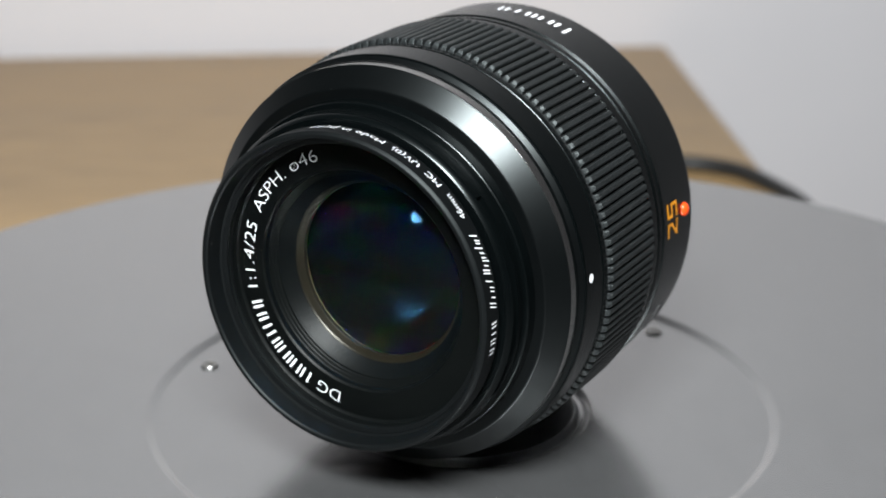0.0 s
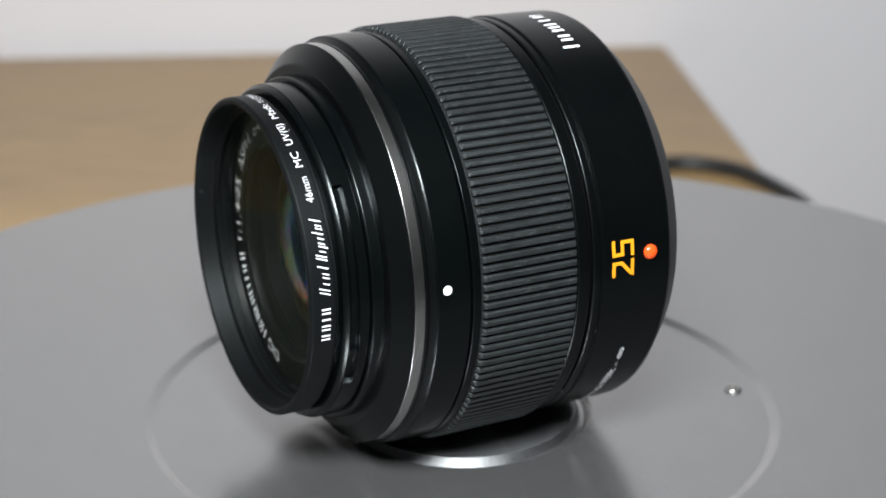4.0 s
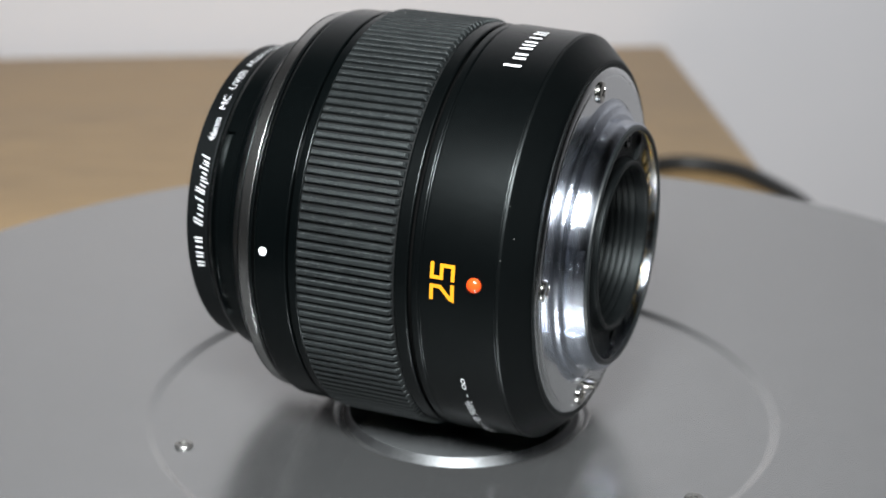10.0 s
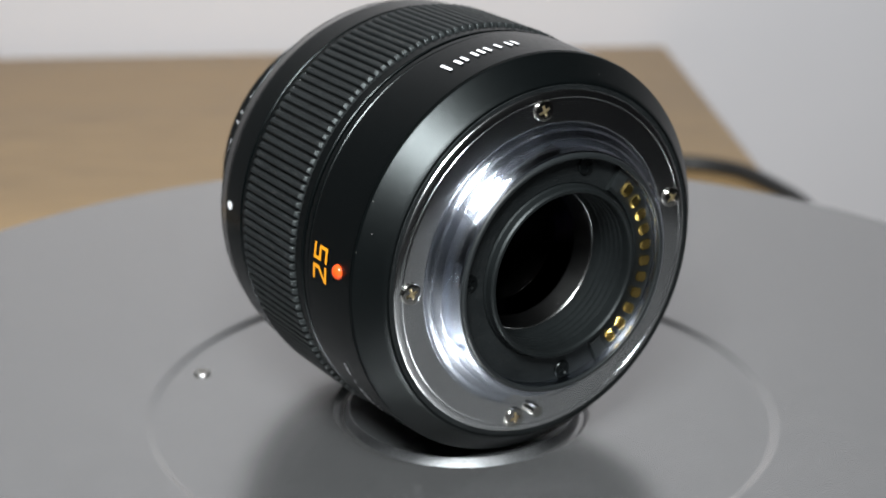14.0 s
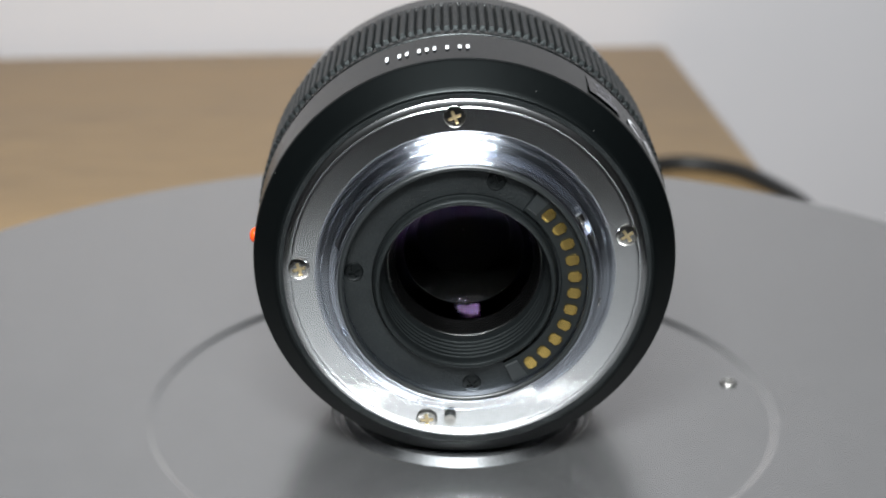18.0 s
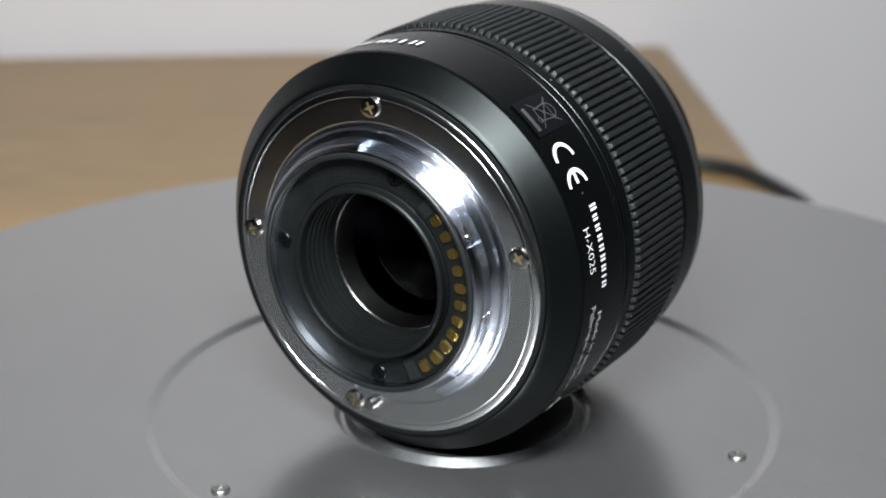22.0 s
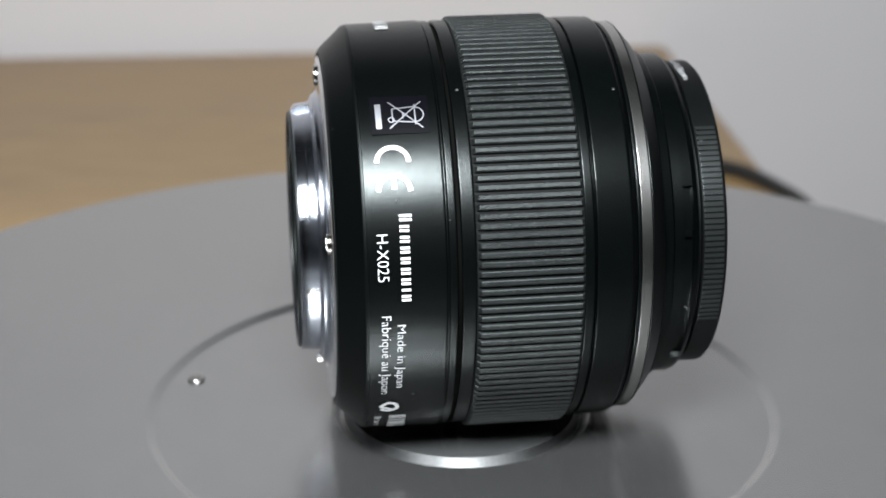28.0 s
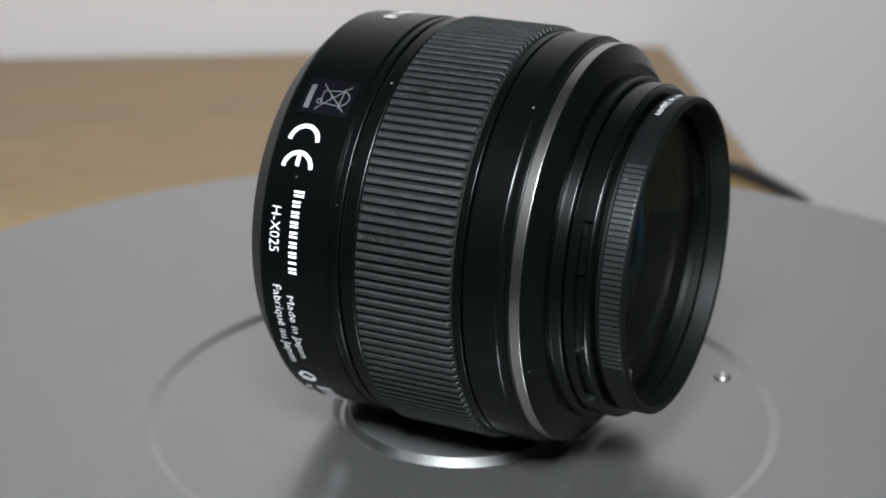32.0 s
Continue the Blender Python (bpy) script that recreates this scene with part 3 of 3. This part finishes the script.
    RF = 23.89
    stem_bars(barrel_put(RF, 190.8, 33.1), radians(11.8) * RF, 1.3, even_stems((2, 2, 1, 2), (0, 1, 2, 3)), 0.24, WHITE_INK, filt, "white word mark")
    stem_bars(barrel_put(RF, 174.6, 33.0), radians(25.0) * RF, 1.6, [(x * 0.36, lo, hi) for x, lo, hi in even_stems((2, 1, 2, 1), (0, 3), 0.0, 0.6)]
              + [(0.47 + 0.53 * x, -0.25 if i == 3 else lo, hi) for i, (x, lo, hi) in enumerate(even_stems((2, 1, 2, 1, 1, 2, 1), (0, 4, 6), 0.0, 0.6))], 0.17, WHITE_INK, filt, "white script mark", 0.35)
    barrel_text("46mm", RF, 142.9, 133.6, 33.1, 1.25, WHITE_INK, filt, "white filter size")
    barrel_text("MC  UV(0)", RF, 129.7, 109.4, 33.15, 1.2, WHITE_INK, filt, "white lettering")
    barrel_text("Made in Japan", RF, 105.8, 76.4, 33.05, 1.15, WHITE_INK, filt, "white lettering")
    # -- name ring and the baffles round the front glass
    name = part("name_ring", lathe([(28.6, 16.6), (29.9, 16.7), (30.2, 17.0), (30.2, 21.2), (30.5, 21.6), (31.7, 21.8), (31.7, 22.4), (28.6, 22.4)], 0.05), BLACK_MATT, root)

    def ring_put(deg, r):
        return lambda x, y: on_axis(30.24, r + y, deg + math.degrees(x / (r + 1)))

    def ring_text(words, d0, d1, label_words):
        w = radians(d1 - d0) * 19.5
        bm = wrap_flat(fit_text(words, w, 1.95, -0.016), w, ring_put(d0, 18.45))
        part("inscription", bm, WHITE_INK, name, label_words, 0)

    ring_text("DG", -79.0, -67.0, "white lettering")
    stem_bars(ring_put(-62.3, 18.45), radians(42.3) * 19.5, 1.95, even_stems((1, 2, 3, 3, 1, 1, 2, 2), range(8)), 0.34, WHITE_INK, name, "white bar of a word mark")
    ring_text("1:1.4/25", -13.5, 17.5, "white aperture marking")
    ring_text("ASPH.", 24.0, 48.5, "white lettering")
    ring_text("\u00f846", 53.0, 69.0, "white filter size")
    inner = [(30.1, 17.3)]
    for i in range(5):
        s, r = 29.85 - 0.46 * i, 17.05 - 0.3 * i
        inner += [(s, r), (s - 0.08, r + 0.16), (s - 0.2, r + 0.16), (s - 0.28, r - 0.12)]
    inner += [(27.3, 15.4), (25.75, 14.05), (25.6, 14.15), (25.6, 18.4), (28.6, 18.4)]
    part("stepped_baffle", lathe(inner, 0, 192), BLACK_MATT, root)
    thread = [(25.7, 14.0)]
    for i in range(4):
        thread += [(25.55 - 0.26 * i, 13.86 - 0.16 * i), (25.45 - 0.26 * i, 13.98 - 0.16 * i), (25.34 - 0.26 * i, 13.82 - 0.16 * i)]
    part("glass_retainer", lathe(thread + [(24.3, 13.3), (24.0, 13.3), (24.0, 14.6), (25.7, 14.6)], 0, 192), BRASS_BLACK, root, "threaded retaining ring with a brassy sheen")
    part("front_element", lens_element(21.0, 23.6, 13.55, -0.35, 6.3), GLASS_FRONT, root, "domed front glass with a blue coating").visible_shadow = False
    part("second_element", lens_element(3.4, 6.6, 10.3, -0.3, 2.6), GLASS_INNER, root, "strongly domed inner glass").visible_shadow = False
    rear = part("rear_element", lens_element(-15.2, -9.5, 10.4, 4.43, 1.03), GLASS_REAR, root, "rear glass with a violet coating")
    rear.visible_shadow = False
    rear.data.materials.append(GLASS_REAR_FACE)
    for f in rear.data.polygons:
        f.material_index = int((f.center / MM - ORIGIN + BASE).dot(AXIS) > -10.0)
    ridges = []
    for i in range(6):
        s = 20.4 - i * 1.4
        ridges += [(s, 16.2), (s - 0.1, 15.0), (s - 0.7, 14.95), (s - 0.9, 16.1)]
    part("spacer", lathe([(20.8, 15.6)] + ridges + [(11.7, 15.4), (11.7, 17), (20.8, 17)], 0, 128), INNER, root, "brass spacer tube with fine ridges")
    part("inner_glass_ring", lathe([(7.4, 10.3), (7.4, 11.25), (6.9, 10.9), (6.3, 10.4), (6.2, 10.3)], 0.03, 128), BARE_RING, root, "polished retaining ring")
    part("inner_tube", lathe([(1.6, 10.4), (6.6, 10.4), (7.6, 11.3), (8.2, 15.2), (11.6, 15.4), (11.6, 17), (1.6, 17)], 0, 128), BLACK_MATT, root, "black inner tube")
    part("rear_tube", lathe([(-15.4, 11.15), (-9, 11.2), (-3, 11.1), (0.9, 11.0), (0.9, 15), (-15.4, 15)], 0, 128), VOID, root)
    part("iris", lathe([(1.0, 0.2), (1.0, 12.5), (1.4, 12.5), (1.4, 0.2)], 0, 64), VOID, root)
    # -- bayonet mount
    part("mount_seat", lathe([(-21.4, 25.4), (-21.4, 27.3), (-21.72, 27.2), (-21.72, 25.4)], 0.05), GRAIN, root)
    plate = part("mount_plate", lathe([(-21.0, 19.0), (-21.0, 26.6), (-21.7, 26.58), (-21.84, 26.45), (-21.98, 26.15), (-22.08, 25.7), (-22.1, 25.52), (-22.04, 25.48), (-22.04, 25.42), (-22.12, 25.38),
                                       (-22.18, 25.25), (-22.2, 25.0), (-22.2, 21.9), (-22.1, 21.82), (-22.1, 19.0)], 0.02, 256), CHROME_FACE, root, "polished chrome bayonet mount")
    hollow = [(-22.2 - 0.8 * (1 - math.cos(radians(15 * k))), 21.75 - 0.95 * math.sin(radians(15 * k))) for k in range(7)]      # rounded foot of the collar
    part("mount_collar", lathe([(-21.9, 18.6), (-21.9, 21.78)] + hollow + [(-23.1, 20.78), (-23.14, 20.6), (-23.2, 20.5), (-23.3, 20.12), (-23.5, 19.8), (-23.6, 19.72), (-23.6, 18.6)], 0.0, 200, start=-60.0, end=250.0), CHROME, plate)
    tube = part("mount_tube", lathe([(-21.5, 17.55), (-21.5, 18.9), (-24.6, 18.9), (-24.75, 18.75), (-26.2, 18.7), (-26.3, 18.5), (-26.3, 17.55)], 0.04), CHROME, root, "polished chrome tube")
    part("rear_rim", lathe([(-26.3, 17.55), (-26.3, 18.4), (-26.62, 18.3), (-26.8, 18.05), (-26.8, 17.75), (-26.65, 17.55)], 0.04), BLOCK_END, root, "smooth dark rim of the mount")
    for d0, d1 in ((-42, 24), (93.5, 162.9), (205, 262)):
        part("bayonet_tab", lathe([(-23.62, 18.6), (-23.62, 19.66), (-23.95, 19.58), (-25.1, 19.55), (-25.5, 19.45), (-25.8, 19.25), (-26.05, 18.98), (-26.25, 18.72), (-26.25, 18.6)], 0.0, 48, start=d0, end=d1), CHROME, tube)
    back = -AXIS
    part("tab_stop", lathe([(-24.3, 18.6), (-24.3, 19.5), (-25.3, 19.5), (-25.5, 19.3), (-25.5, 18.6)], 0.1, 6, start=30.0, end=33.0), STEEL, tube)
    for d, s, r in ((-9.0, -24.75, 0.85), (-7.5, -23.9, 0.4), (28.0, -24.8, 0.7)):
        out = on_axis(s, 20, d) - on_axis(s, 0, d)
        lift = 19.5 if s < -24.7 and d < 24 else 18.85 if d > 24 else 19.5
        cross_screw("tab_screw", on_axis(s, lift, d), out, AXIS, r * MM, 0.2 * MM, STEEL, tube, "tiny steel screw")
    for d in (93.8, 177.5, -103.5, 14.9):
        cross_screw("mount_screw", on_axis(-22.18, 24.1, d), back, on_axis(0, 1, d + 20) - on_axis(0, 0, 0), 1.6 * MM, 0.5 * MM, STEEL, plate, "steel cross-head screw with a brassy slot", BRASS)
    pin = bmesh.new()
    bmesh.ops.create_cone(pin, cap_ends=True, segments=28, radius1=0.95 * MM, radius2=0.9 * MM, depth=1.5 * MM)
    rot = back.to_track_quat("Z", "Y").to_matrix()
    for v in pin.verts:
        v.co = rot @ v.co + on_axis(-22.75, 23.1, -95.3)
    part("lock_pin", pin, STEEL, plate, "steel locking pin", 30)
    # -- rear light baffle with contacts
    rb = part("rear_plate", lathe([(-24.9, 17.52), (-24.9, 13.5), (-23.0, 13.5), (-23.0, 17.52)], 0.04, 192), GRAIN, root, "grained black plastic plate")
    wall = [(-24.9, 13.4), (-25.2, 13.22), (-26.2, 13.1), (-26.5, 12.85), (-26.45, 12.4), (-26.05, 12.22), (-24.9, 12.12)]
    for k in range(5):
        s, r = -24.8 + 1.05 * k, 12.1 - 0.1 * k
        wall += [(s, r), (s + 0.1, r + 0.32), (s + 0.34, r + 0.32), (s + 0.42, r - 0.02), (s + 0.98, r - 0.08)]
    wall += [(-19.3, 11.52), (-18.6, 11.45), (-15.4, 11.12), (-15.4, 13.4), (-20, 13.5)]
    part("rear_baffle", lathe(wall, 0.03, 192), BAFFLE, root, "ribbed black light baffle")
    part("rear_glass_ring", lathe([(-18.5, 11.4), (-18.3, 11.25), (-15.3, 10.3), (-15.1, 10.4), (-15.1, 11.12)], 0.04, 128), DULL_RING, root, "bare metal retaining ring")
    block = part("contact_block", lathe([(-24.9, 13.75), (-24.9, 17.5), (-25.35, 17.5), (-25.5, 17.35), (-25.5, 13.9), (-25.35, 13.75)], 0.05, 60, start=-66.0, end=54.0), BAFFLE, root)
    for d0, d1 in ((46.5, 53.6), (-65.6, -58.0)):
        part("block_end", lathe([(-25.3, 14.3), (-25.3, 17.2), (-25.5, 17.2), (-25.62, 17.05), (-25.62, 14.5), (-25.5, 14.3)], 0.1, 8, start=d0, end=d1), BLOCK_END, block, "smooth dark end of the contact strip")
    for k in range(11):
        d = -52.5 + 94.2 * k / 10
        bm = lathe([(-25.45, 15.0), (-25.45, 16.45), (-25.7, 16.45), (-25.78, 16.37), (-25.78, 15.08), (-25.7, 15.0)], 0.04, 4, start=d - 2.75, end=d + 2.75)
        tip = lathe([(-25.45, 14.72), (-25.45, 16.75), (-25.66, 16.75), (-25.73, 16.65), (-25.73, 14.82), (-25.66, 14.72)], 0.04, 4, start=d - 1.75, end=d + 1.75)
        me = bpy.data.meshes.new("tip")
        tip.to_mesh(me)
        tip.free()
        bm.from_mesh(me)
        bpy.data.meshes.remove(me)
        part("contact", bm, GOLD, block, "gold-plated contact")
    for d in (74.7, 174.0, -86.3):
        cross_screw("baffle_screw", on_axis(-24.92, 16.1, d), back, on_axis(0, 1, d + 35) - on_axis(0, 0, 0), 1.35 * MM, 0.35 * MM, BLACK_GLOSS, rb, "black cross-head screw")
    tagged(root, "black camera lens with ribbed focus ring lying on the turntable", "camera lens")
    return root


camera_lens = make_lens()

# ================= cable =================


def make_cable():
    cu = bpy.data.curves.new("cable", "CURVE")
    cu.dimensions, cu.bevel_depth, cu.bevel_resolution, cu.resolution_u = "3D", 0.0024, 4, 10
    pts = ((0.02, 0.088, -0.034), (0.030, 0.16, -0.038), (0.045, 0.215, -0.038), (0.062, 0.238, -0.038), (0.078, 0.237, -0.038), (0.0915, 0.222, -0.0385), (0.103, 0.196, -0.043), (0.118, 0.165, -0.075),
           (0.128, 0.12, -0.20), (0.13, 0.10, -0.50), (0.135, 0.08, -0.77), (0.20, 0.0, -0.778))
    sp = cu.splines.new("BEZIER")
    sp.bezier_points.add(len(pts) - 1)
    for b, q in zip(sp.bezier_points, pts):
        b.co = q
        b.handle_left_type = b.handle_right_type = "AUTO"
    cu.materials.append(CABLE)
    tmp = bpy.data.objects.new("power_cable", cu)
    scene.collection.objects.link(tmp)
    me = bpy.data.meshes.new_from_object(tmp.evaluated_get(bpy.context.evaluated_depsgraph_get()))
    bpy.data.objects.remove(tmp)
    me.shade_smooth()
    tagged(new("power_cable", me), "black power cable curling over the table end", "cable")


make_cable()

# ================= what moves =================


def motions():
    """The plate and the optic on it turn together."""
    keys = ((0.0, 152.2), (4.0, 119.31), (9.0, 77.77), (14.0, 35.99), (18.3, 0.0), (23.0, -38.86), (28.0, -80.67), (32.0, -114.24))

    def angle(t):
        for (t0, a0), (t1, a1) in zip(keys, keys[1:]):
            if t <= t1:
                return a0 + (a1 - a0) * (t - t0) / (t1 - t0)
        return keys[-1][1]

    times = range(33)
    walk(turntable_plate, [(t, pose(0, 0, -DESK_Z - 0.0016, 0, 0, angle(t))) for t in times])
    walk(camera_lens, [(t, pose(0, 0, HUB_Z * MM, 0, 0, angle(t))) for t in times])


motions()
